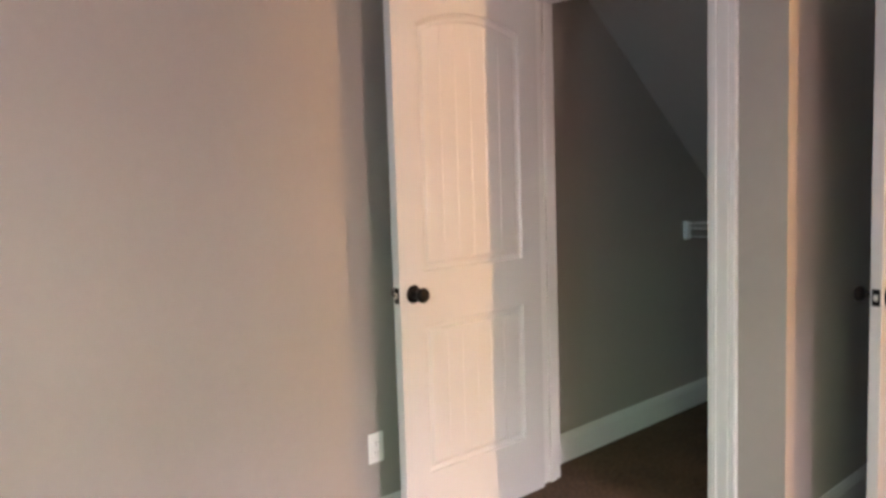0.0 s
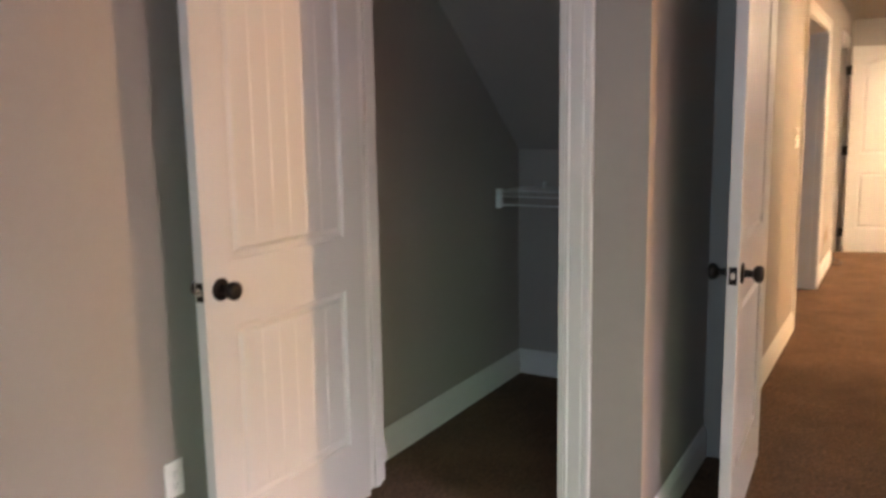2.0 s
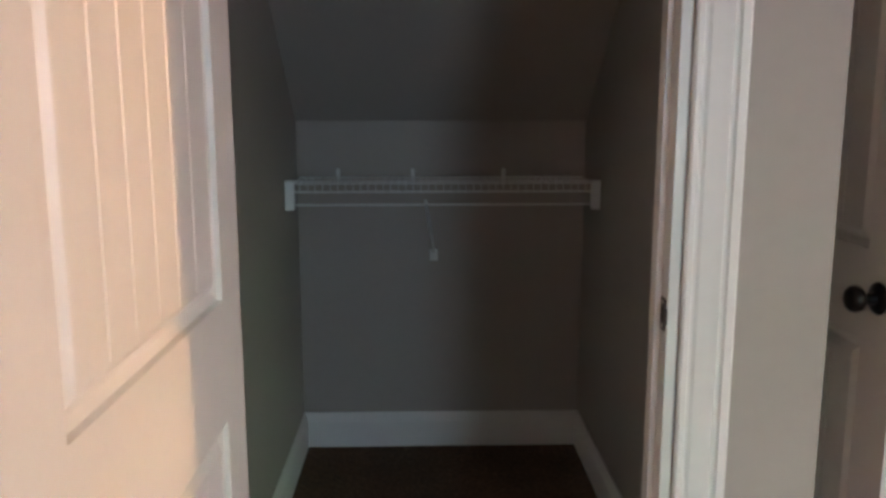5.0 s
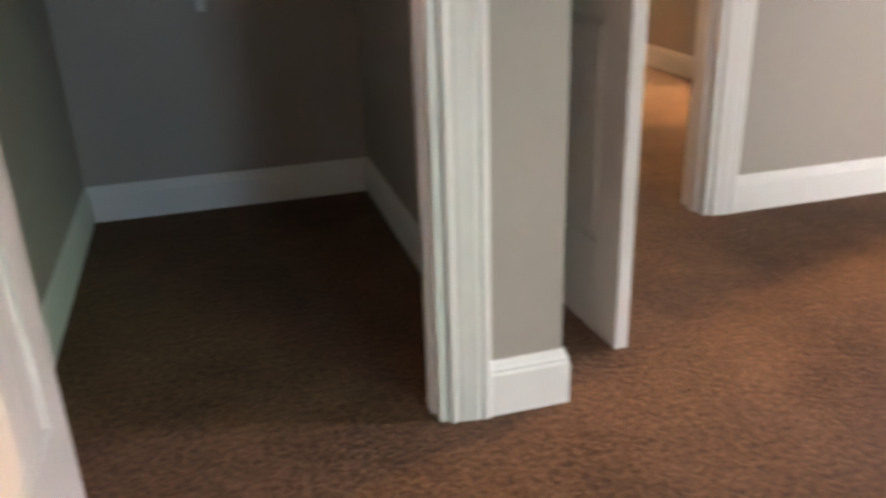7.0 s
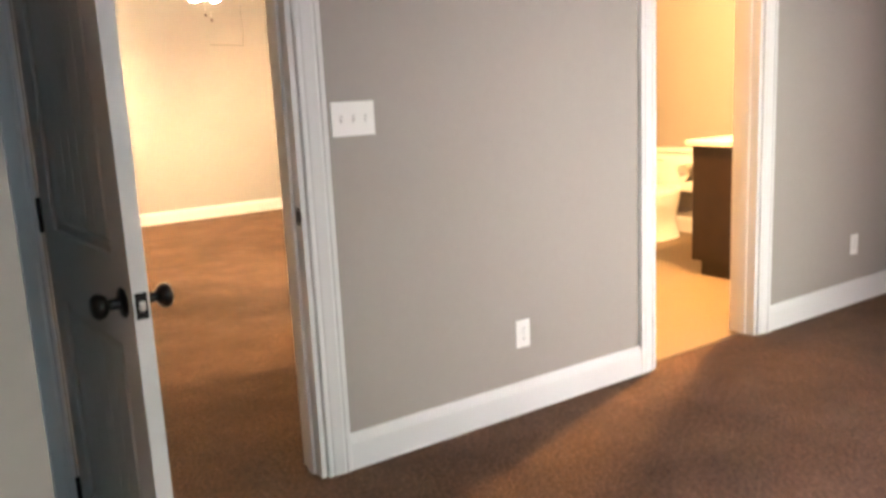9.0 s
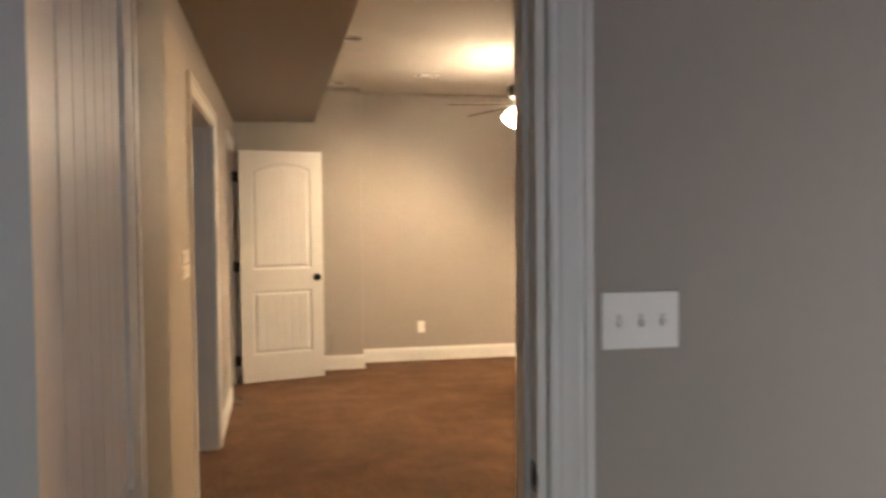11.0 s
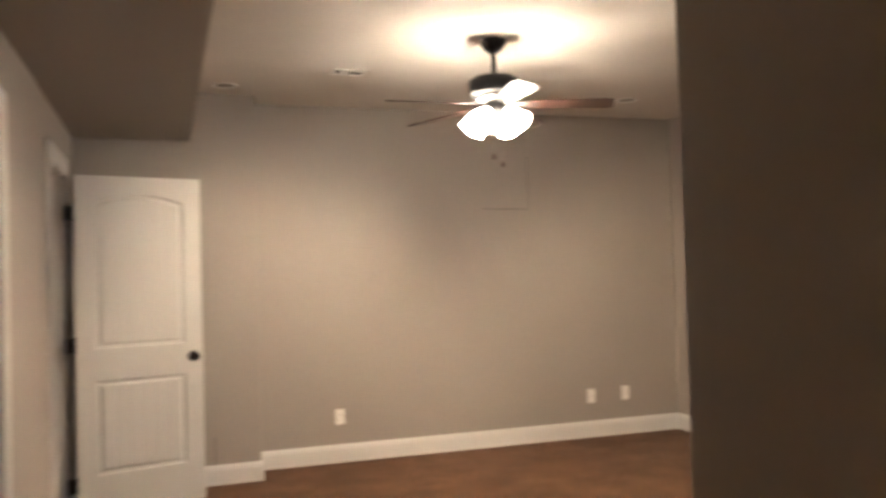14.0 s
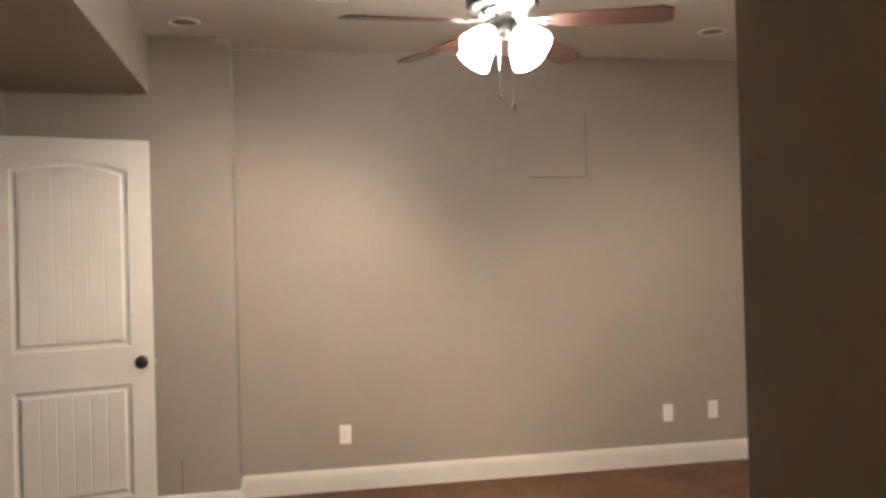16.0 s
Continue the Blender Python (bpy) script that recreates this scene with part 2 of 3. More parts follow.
# unseen flat lid, added to keep the outside lamps from leaking into the closet
box(bm, (-1.31, CB, H_A), (-0.043, 1.70, H_A + 0.1))
structure("ceiling_closet", bm, PAINT, "sloping painted drywall ceiling of the closet, with an unseen flat lid above", "ceiling")
DOOR2 = (0.130, 0.922)
BATH_A = (2.595, 3.365)
structure("wall_between", boxes(((-0.043, W2, 0), (DOOR2[0], W2B, H_B)), ((DOOR2[1], W2, 0), (BATH_A[0], W2B, H_B)), ((BATH_A[1], W2, 0), (5.7, W2B, H_B)),
                                ((DOOR2[0], W2, DOOR_H), (DOOR2[1], W2B, H_B)), ((BATH_A[0], W2, DOOR_H), (BATH_A[1], W2B, H_B))), PAINT, GREIGE + " with two doorways", "wall")
WIN = (-2.40, -1.20, 0.60, 2.15)        # the windows: two in the east wall, two in the south wall
WIN2 = (1.70, 3.30, 0.70, 2.10)
WIN4 = (0.15, 0.95, 0.80, 2.10)
WIN3 = (-4.02, -3.54, 0.80, 2.20)
structure("wall_east", boxes(((4.70, -4.6, 0), (4.81, WIN3[0], H_A)), ((4.70, WIN3[1], 0), (4.81, WIN[0], H_A)), ((4.70, WIN[1], 0), (4.81, W2, H_A)),
                            ((4.70, WIN[0], 0), (4.81, WIN[1], WIN[2])), ((4.70, WIN[0], WIN[3]), (4.81, WIN[1], H_A)),
                            ((4.70, WIN3[0], 0), (4.81, WIN3[1], WIN3[2])), ((4.70, WIN3[0], WIN3[3]), (4.81, WIN3[1], H_A))), PAINT, GREIGE + " with two windows", "wall")
structure("wall_south", boxes(((-1.36, -4.71, 0), (WIN4[0], -4.6, H_A)), ((WIN4[1], -4.71, 0), (WIN2[0], -4.6, H_A)), ((WIN4[0], -4.71, 0), (WIN4[1], -4.6, WIN4[2])), ((WIN4[0], -4.71, WIN4[3]), (WIN4[1], -4.6, H_A)), ((WIN2[1], -4.71, 0), (4.81, -4.6, H_A)), ((WIN2[0], -4.71, 0), (WIN2[1], -4.6, WIN2[2])), ((WIN2[0], -4.71, WIN2[3]), (WIN2[1], -4.6, H_A))),
          PAINT, GREIGE + " with two windows", "wall")
structure("ceiling_room", boxes(((-1.36, -4.71, H_A), (4.81, CB, H_A + 0.1)), ((-0.043, CB, H_A), (4.81, W2, H_A + 0.1))), CEIL, "flat painted drywall ceiling", "ceiling")
# hall and far room
OPEN_B = (3.275, 4.68)
DOOR3 = (6.09, 6.765)
structure("wall_hall_long", boxes(((XL - 0.14, W2B, 0), (XL, OPEN_B[0], H_B)), ((XL - 0.14, OPEN_B[1], 0), (XL, DOOR3[0], H_B)), ((XL - 0.14, DOOR3[1], 0), (XL, 7.27, H_B)),
                                  ((XL - 0.14, OPEN_B[0], 2.03), (XL, OPEN_B[1], H_B)), ((XL - 0.14, DOOR3[0], DOOR_H), (XL, DOOR3[1], H_B))), PAINT, GREIGE + " with two openings along the hall", "wall")
structure("wall_far", boxes(((-0.1, BACK, 0), (4.88, BACK + 0.11, H_B))), PAINT, GREIGE + " at the far end", "wall")
structure("wall_pilaster", boxes(((-0.1, 7.27, 0), (1.195, BACK, H_B)), bevel=0.006), PAINT, "greige boxed-out wall section beside the far wall", "wall")
structure("wall_far_east", boxes(((4.77, 3.523, 0), (4.88, BACK, H_B))), PAINT, GREIGE, "wall")
HX, HXB, HC = 2.146, 2.26, 3.633
BATH_H = (1.755, 2.667)
structure("wall_hall_short", boxes(((HX, W2B, 0), (HXB, BATH_H[0], H_B)), ((HX, BATH_H[1], 0), (HXB, HC, H_B)), ((HX, BATH_H[0], DOOR_H), (HXB, BATH_H[1], H_B))), PAINT, GREIGE + " of the hall with the bathroom doorway", "wall")
structure("wall_bath_north", boxes(((HXB, 3.523, 0), (4.77, HC, H_B))), PAINT, GREIGE, "wall")
structure("wall_bath_east", boxes(((5.45, W2B, 0), (5.56, 3.523, H_B))), PAINT, GREIGE, "wall")
structure("wall_bath_nib", boxes(((4.22, W2B, 0), (5.45, 1.47, H_B))), PAINT, GREIGE + " behind the vanity", "wall")
structure("wall_bath_corner", boxes(((4.88, 3.523, 0), (5.56, HC, H_B))), PAINT, GREIGE, "wall")
structure("ceiling_far", boxes(((0.0, W2, H_B), (5.7, BACK + 0.11, H_B + 0.1))), CEIL, "lightly textured painted ceiling", "ceiling")
structure("soffit", boxes(((XL, W2B, SOFF), (0.757, 7.27, H_B)), bevel=0.004), PAINT, "boxed drywall soffit along the hall wall", "soffit")
# spaces seen through the openings of the long wall
structure("wall_side_room", boxes(((-3.1, 2.9, 0), (-3.0, 5.4, H_B)), ((-3.0, 2.8, 0), (XL - 0.14, 2.9, H_B)), ((-3.0, 5.4, 0), (XL - 0.14, 5.5, H_B))), PAINT, GREIGE + " of the side room", "wall")
structure("wall_store", boxes(((-0.9, 5.6, 0), (-0.8, 7.5, H_B)), ((-0.8, 5.6, 0), (XL - 0.14, 5.7, H_B)), ((-0.8, 7.4, 0), (-0.1, 7.5, H_B))), PAINT, GREIGE + " of the store room", "wall")
structure("ceiling_side", boxes(((-3.1, 2.8, H_B), (0.0, 7.71, H_B + 0.1))), CEIL, "flat painted ceiling of the side rooms", "ceiling")


def jamb(m, width, depth, top=DOOR_H):
    """Liner boards in an opening: x along the wall, y up, z into the wall; with a stop."""
    t, s = 0.019, 0.011
    bm = boxes(((0, 0, 0), (t, top, depth)), ((width - t, 0, 0), (width, top, depth)), ((t, top - t, 0), (width - t, top, depth)),
               ((t, 0, depth * 0.36), (t + s, top - t, depth * 0.68)), ((width - t - s, 0, depth * 0.36), (width - t, top - t, depth * 0.68)), bevel=0.0015)
    bmesh.ops.transform(bm, matrix=m, verts=bm.verts)
    return tagged(link("door_jamb", bm, TRIM), "white painted door jamb with a stop", "door jamb", "", "structure")


def opening(origin, xdir, out, width, depth, top=DOOR_H):
    """Jamb and casings of an opening. origin: foot of its first side on the face that looks along out."""
    m = plane_m(origin, xdir, out)
    jamb(m @ Matrix.Translation((0, 0, -depth - 0.001)), width, depth + 0.002, top)
    casing("door_casing", m, width, top - 0.015)
    casing("door_casing", plane_m(m @ Vector((width, 0, -depth)), -Vector(xdir), -Vector(out)), width, top - 0.015)


opening((CJ[0], CF, 0), (1, 0, 0), (0, -1, 0), CJ[1] - CJ[0], 0.11)
opening((DOOR2[0], W2, 0), (1, 0, 0), (0, -1, 0), DOOR2[1] - DOOR2[0], W2B - W2)
opening((BATH_A[0], W2, 0), (1, 0, 0), (0, -1, 0), BATH_A[1] - BATH_A[0], W2B - W2)
opening((XL, OPEN_B[0], 0), (0, 1, 0), (1, 0, 0), OPEN_B[1] - OPEN_B[0], 0.14, 2.03)
opening((XL, DOOR3[0], 0), (0, 1, 0), (1, 0, 0), DOOR3[1] - DOOR3[0], 0.14)
opening((HX, BATH_H[1], 0), (0, -1, 0), (-1, 0, 0), BATH_H[1] - BATH_H[0], 0.114)

c = 0.094   # casing's reach beyond the opening
baseboard([(4.70, W2), (4.70, -4.6), (-1.25, -4.6)][::-1])
baseboard([(CJ[0] - c, CF), (-1.25, CF), (-1.25, -4.6)])
baseboard([(-0.043, W2), (-0.043, CF), (CJ[1] + c, CF)])
baseboard([(BATH_A[0] - c, W2), (DOOR2[1] + c, W2)])
baseboard([(4.685, W2), (BATH_A[1] + c, W2)])
baseboard([(CJ[1] + c, CB), (-0.152, CB), (-0.152, 1.60), (-1.20, 1.60), (-1.20, CB)])
baseboard([(XL, OPEN_B[0] - c), (XL, W2B)])
baseboard([(XL, DOOR3[0] - c), (XL, OPEN_B[1] + c)])
baseboard([(4.77, HC), (4.77, BACK), (1.195, BACK), (1.195, 7.27), (XL, 7.27), (XL, DOOR3[1] + c)])
baseboard([(HX, BATH_H[1] + c), (HX, HC), (4.77, HC)])
baseboard([(DOOR2[1] + c, W2B), (HX, W2B), (HX, BATH_H[0] - c)])
baseboard([(5.45, 1.47), (5.45, 3.523), (HXB, 3.523), (HXB, BATH_H[1] + c)])
baseboard([(XL - 0.14, 2.9), (-3.0, 2.9), (-3.0, 5.4), (XL - 0.14, 5.4)][::-1])

# windows of the first room
def window(name, w, label, m=Matrix()):
    top = thing(name, m, label, "window", "windows", "structure")
    x0, x1, z0, z1 = w
    mid = (x0 + x1) / 2
    part("window_frame", boxes(((x0, -4.70, z0), (x0 + 0.05, -4.61, z1)), ((x1 - 0.05, -4.70, z0), (x1, -4.61, z1)), ((x0 + 0.05, -4.70, z0), (x1 - 0.05, -4.61, z0 + 0.05)),
                               ((x0 + 0.05, -4.70, z1 - 0.05), (x1 - 0.05, -4.61, z1)), ((mid - 0.03, -4.70, z0 + 0.05), (mid + 0.03, -4.61, z1 - 0.05))), TRIM, top)
    for a, b in ((x0 + 0.05, mid - 0.03), (mid + 0.03, x1 - 0.05)):
        p = part("pane", boxes(((a, -4.67, z0 + 0.05), (b, -4.664, z1 - 0.05))), GLASS, top)
        p.visible_shadow = False
    part("window_sill", boxes(((x0 - 0.05, -4.62, z0 - 0.03), (x1 + 0.05, -4.54, z0 - 0.001)), bevel=0.004), TRIM, top)


window("window_1", WIN, "white framed double window letting in daylight", pose(0.10, 0, 0, 0, 0, 90))
window("window_2", WIN2, "white framed double window letting in daylight")
window("window_4", WIN4, "small white framed window letting in daylight")
window("window_3", WIN3, "narrow white framed window letting in daylight", pose(0.10, 0, 0, 0, 0, 90))

# ---- doors ----
def door_skin(bm, w, y, side):
    """One moulded face of a two-panel door with an arched upper panel and planked fields. side: 1 or -1 along y."""
    s, H = 0.112, 2.03
    def surf(x, z, d):
        return bm.verts.new((x, y - side * d, z))
    panels = []
    def arch(x, ins, top):
        u = (x - w / 2) / (w / 2 - s)
        return top - 0.055 * min(1.0, abs(u)) ** 2 - ins
    N = 14
    def outline(z0, top, curved, ins):
        x0, x1 = s + ins, w - s - ins
        f = (lambda x: arch(x, ins, top)) if curved else (lambda x: top - ins)
        pts = [(x0, z0 + ins), (x1, z0 + ins)]
        pts += [(x1 + (x0 - x1) * i / N, f(x1 + (x0 - x1) * i / N)) for i in range(N + 1)]
        return pts
    steps = [(0.0, 0.0), (0.0022, 0.0085), (0.008, 0.0110), (0.015, 0.0135), (0.022, 0.0135), (0.034, 0.0045), (0.038, 0.0038)]
    tops = {}
    for z0, top, curved in ((0.99, 1.925, True), (0.24, 0.80, False)):
        rings = [[surf(px, pz, d) for px, pz in outline(z0, top, curved, ins)] for ins, d in steps]
        for a, b in zip(rings, rings[1:]):
            for i in range(len(a)):
                j = (i + 1) % len(a)
                bm.faces.new((a[i], a[j], b[j], b[i]))
        tops[curved] = rings[0]
        ins, d = steps[-1]
        x0, x1 = s + ins, w - s - ins
        f = (lambda x: arch(x, ins, top)) if curved else (lambda x: top - ins)
        cols, planks, g = [], 6, 0.0036
        for i in range(planks):
            a, b = x0 + (x1 - x0) * i / planks, x0 + (x1 - x0) * (i + 1) / planks
            a2, b2 = a + (g if i else 0), b - (g if i < planks - 1 else 0)
            cols += [(a2, d), ((a2 + b2) / 2, d), (b2, d)]
            if i < planks - 1:
                cols.append((b, d + 0.0022))
        bars = [(surf(x, z0 + ins, dd), surf(x, f(x), dd)) for x, dd in cols]
        for (a, b), (e, h) in zip(bars, bars[1:]):
            bm.faces.new((a, e, h, b))
    # stiles and rails
    def quad(x0, z0, x1, z1):
        bm.faces.new([surf(x0, z0, 0), surf(x1, z0, 0), surf(x1, z1, 0), surf(x0, z1, 0)])
    quad(0, 0, s, H)
    quad(w - s, 0, w, H)
    quad(s, 0, w - s, 0.24)
    quad(s, 0.80, w - s, 0.99)
    for i in range(N):
        xa, xb = s + (w - 2 * s) * i / N, s + (w - 2 * s) * (i + 1) / N
        bm.faces.new([surf(xa, arch(xa, 0, 1.925), 0), surf(xb, arch(xb, 0, 1.925), 0), surf(xb, H, 0), surf(xa, H, 0)])


def door(name, w, m, label, kz):
    """A door leaf: x from the hinge edge to the latch edge, y through its thickness, z up."""
    T = 0.0175
    top = thing(name, m, label, "door", "two-panel arched doors", "structure")
    bm = bmesh.new()
    for side in (1, -1):
        door_skin(bm, w, side * T, side)
    for a, b in (((0, 0), (w, 0)), ((w, 0), (w, 2.03)), ((w, 2.03), (0, 2.03)), ((0, 2.03), (0, 0))):
        bm.faces.new([bm.verts.new(v) for v in ((a[0], -T, a[1]), (b[0], -T, b[1]), (b[0], T, b[1]), (a[0], T, a[1]))])
    part("leaf", bm, DOORPAINT, top)
    for side in (1, -1):
        mm = Matrix.Translation((w - 0.062, side * T, kz)) @ Matrix.Rotation(-side * math.pi / 2, 4, "X")
        k = part("knob", lathe(bmesh.new(), [(0.0, 0.024), (0.0105, 0.0245), (0.0115, 0.032), (0.0185, 0.036), (0.0255, 0.043), (0.0275, 0.051), (0.0265, 0.058), (0.021, 0.0645), (0.012, 0.067), (0.0, 0.0675)], mm), BLACK, top, "oil-rubbed bronze round knob", True)
        part("rosette", lathe(bmesh.new(), [(0.0, 0.0), (0.0325, 0.0), (0.0335, 0.003), (0.031, 0.0065), (0.022, 0.009), (0.0125, 0.0105), (0.0115, 0.026), (0.0, 0.026)], mm), BLACK, k, "", True)
    la = part("latch_plate", boxes(((w, -0.0125, kz - 0.028), (w + 0.0018, 0.0125, kz + 0.028)), bevel=0.0006), BLACK, top)
    part("latch_bolt", boxes(((w + 0.001, -0.0065, kz - 0.010), (w + 0.010, 0.0065, kz + 0.010)), bevel=0.003), STEEL, la, "shiny metal latch bolt")
    for z in (0.20, 1.02, 1.80):
        bm = boxes(((-0.0022, -T - 0.002, z - 0.045), (-0.0002, T - 0.006, z + 0.045)), bevel=0.0005)
        lathe(bm, [(0.0, -0.049), (0.0065, -0.047), (0.0065, 0.047), (0.0, 0.049)], Matrix.Translation((-0.006, -T - 0.005, z)), 12)
        box(bm, (-0.030, -T - 0.004, z - 0.045), (-0.009, -T - 0.002, z + 0.045))
        if name == "door_3":
            box(bm, (-0.055, -T - 0.0042, z - 0.045), (-0.029, -T - 0.0022, z + 0.045))
        part("hinge", bm, BLACK, top, "", True)
    return top


def between(h, l):
    """Pose of a door leaf with its hinge edge at h and its latch edge at l, and its width."""
    d = Vector(l) - Vector(h)
    return d.length, pose(h[0], h[1], 0.012, 0, 0, math.degrees(math.atan2(d.y, d.x)))


w1, m1 = between((-1.066, -0.090), (-1.077, -0.852))
door("door_1", w1, m1, "white two-panel arched plank door, open, at the closet", 0.916)
w2, m2 = between((0.150, 0.855), (0.184, 0.105))
door("door_2", w2, m2, "white two-panel arched plank door, open into the first room", 0.898)
w3, m3 = between((0.074, 6.725), (0.800, 6.935))
door("door_3", w3, m3, "white two-panel arched plank door, standing open by the far wall", 0.906)

# ---- hardware of the openings ----
def strike(m, label="oil-rubbed bronze strike plate set in the door jamb"):
    """A strike plate: y up, z out of the jamb."""
    top = thing("strike_plate", m, label, "strike plate", "strike plates")
    part("plate", boxes(((-0.016, -0.029, 0), (0.016, 0.029, 0.0015)), bevel=0.0006), BLACK, top)
    part("lip", boxes(((0.015, -0.014, 0.0), (0.024, 0.014, 0.002)), bevel=0.0006), BLACK, top)
    part("bolt_hole", boxes(((-0.006, -0.012, 0.0012), (0.006, 0.012, 0.0019))), SLOT, top)
    for y in (-0.021, 0.021):
        part("screw", lathe(bmesh.new(), [(0, 0), (0.004, 0), (0.004, 0.0012), (0, 0.0022)], Matrix.Translation((0, y, 0.0015)), 10), STEEL, top)
    return top


strike(plane_m((CJ[1] - 0.019, CF + 0.022, 0.930), (0, -1, 0), (-1, 0, 0)))
strike(plane_m((DOOR2[1] - 0.019, W2 + 0.022, 0.925), (0, -1, 0), (-1, 0, 0)))


def door_stop(place, yaw, tip):
    """A sprung door stop that sticks out of a baseboard along local x."""
    top = thing("door_stop", pose(*place, 0, 0, yaw), "sprung door stop screwed to the baseboard", "door stop")
    r = Matrix.Rotation(math.pi / 2, 4, "Y")
    part("base", lathe(bmesh.new(), [(0, 0), (0.012, 0), (0.011, 0.006), (0.006, 0.008), (0, 0.008)], r, 14), tip, top, "", True)
    coil = [(0.008 + 0.055 * i / 90, 0.0055 * math.cos(i * 0.9), 0.0055 * math.sin(i * 0.9)) for i in range(91)]
    part("spring", tube(bmesh.new(), coil, 0.0012, 5), tip, top, "", True)
    part("tip", lathe(bmesh.new(), [(0, 0.062), (0.007, 0.062), (0.008, 0.070), (0.0065, 0.078), (0, 0.079)], r, 14), tip, top, "", True)


door_stop((-0.028, 0.19, 0.07), 0, PLASTIC)
door_stop((-1.235, -0.79, 0.06), 0, BLACK)


# ---- switches and outlets ----
GREYP = mat("grey_plastic", (0.60, 0.59, 0.56), 0.4, 0, 0.03, 20)


def outlet(place, xdir, out, label="white duplex outlet with a cover plate on the wall", blank=False):
    top = thing("wall_outlet", plane_m(place, xdir, out), label, "outlet", "wall outlets")
    part("cover_plate", boxes(((-0.035, -0.057, 0), (0.035, 0.057, 0.006)), bevel=0.0025), PLASTIC, top)
    if blank:
        part("screw", lathe(bmesh.new(), [(0, 0), (0.003, 0), (0.003, 0.0008), (0, 0.0012)], Matrix.Translation((0, 0, 0.006)), 10), STEEL, top)
        return top
    for y in (-0.0195, 0.0195):
        soc = part("socket", boxes(((-0.0165, y - 0.014, 0.0055), (0.0165, y + 0.014, 0.0078)), bevel=0.001), PLASTIC, top)
        part("slot", boxes(((-0.0075, y - 0.001, 0.0076), (-0.0055, y + 0.008, 0.0081))), SLOT, soc)
        part("slot", boxes(((0.0055, y - 0.001, 0.0076), (0.0075, y + 0.007, 0.0081))), SLOT, soc)
        part("earth_hole", lathe(bmesh.new(), [(0, 0.0076), (0.0024, 0.0076), (0.0024, 0.0081), (0, 0.0081)], Matrix.Translation((0, y - 0.008, 0)), 10), SLOT, soc)
    part("screw", lathe(bmesh.new(), [(0, 0), (0.003, 0), (0.003, 0.0008), (0, 0.0012)], Matrix.Translation((0, 0, 0.006)), 10), STEEL, top)
    return top


S_, N_, E_, W_ = (0, -1, 0), (0, 1, 0), (1, 0, 0), (-1, 0, 0)
outlet((-1.25, -0.838, 0.335), N_, E_)
outlet((1.825, W2, 0.335), E_, S_)
outlet((4.25, W2, 0.345), E_, S_)
outlet((1.811, BACK, 0.34), E_, S_)
outlet((3.930, BACK, 0.34), E_, S_, "white blank cover plate low on the far wall", True)
outlet((4.252, BACK, 0.345), E_, S_)


def switches(place, xdir, out, count, pitch, label, rocker=False):
    top = thing("light_switch", plane_m(place, xdir, out), label, "light switch", "light switches")
    w = pitch * count + 0.026
    for lo, hi in (((-0.058, -0.005), (0.004, 0.058)) if rocker else ((-0.057, 0.057),)):
        part("cover_plate", boxes(((-w / 2, lo, 0), (w / 2, hi, 0.006)), bevel=0.0025), PLASTIC, top)
    for i in range(count):
        x = (i - (count - 1) / 2) * pitch
        if rocker:
            for y in (-0.0315, 0.031):
                part("rocker", boxes(((x - 0.0165, y - 0.018, 0.0055), (x + 0.0165, y + 0.018, 0.0085)), bevel=0.0008), PLASTIC, top)
        else:
            tg = part("toggle_slot", boxes(((x - 0.0055, -0.013, 0.0055), (x + 0.0055, 0.013, 0.0068)), bevel=0.0005), GREYP, top)
            bm = box(bmesh.new(), (-0.0045, -0.004, 0.0), (0.0045, 0.006, 0.016), 0.0015)
            bmesh.ops.transform(bm, matrix=Matrix.Translation((x, -0.002, 0.005)) @ Matrix.Rotation(radians(28), 4, "X"), verts=bm.verts)
            part("toggle", bm, PLASTIC, tg)
            for y in (-0.030, 0.030):
                part("screw", lathe(bmesh.new(), [(0, 0), (0.0028, 0), (0.0028, 0.0008), (0, 0.0012)], Matrix.Translation((x, y, 0.006)), 8), PLASTIC, top)
    return top


switches((1.118, W2, 1.233), E_, S_, 3, 0.046, "white three-gang toggle switch plate beside the doorway")
switches((XL, 3.000, 1.255), N_, E_, 5, 0.046, "white multi-gang rocker switch plate beside the opening", True)

# bare patch and cable by the far doorway
bm = bmesh.new()
pts = [(5.30, 0.27), (5.62, 0.30), (5.63, 0.335), (5.58, 0.345), (5.57, 0.415), (5.50, 0.425), (5.47, 0.385), (5.33, 0.375)]
lo = [bm.verts.new((XL, y, z)) for y, z in pts]
hi = [bm.verts.new((XL + 0.002, y, z)) for y, z in pts]
bm.faces.new(hi)
for i in range(len(pts)):
    bm.faces.new((lo[i], lo[(i + 1) % len(pts)], hi[(i + 1) % len(pts)], hi[i]))
tagged(link("wall_patch", bm, mat("tan_joint_compound", (0.30, 0.235, 0.17), 0.9, 0, 0.15, 30)), "tan unpainted repair patch low on the hall wall", "wall patch")
crv = [(XL - 0.04, 6.30, 0.02), (0.04, 6.22, 0.012), (0.10, 6.12, 0.008), (0.125, 6.02, 0.008), (0.105, 5.93, 0.008), (0.06, 5.90, 0.008), (0.045, 5.95, 0.012), (0.05, 6.10, 0.03), (XL - 0.02, 6.28, 0.06), (XL - 0.10, 6.32, 0.02)]
smooth_pts = []
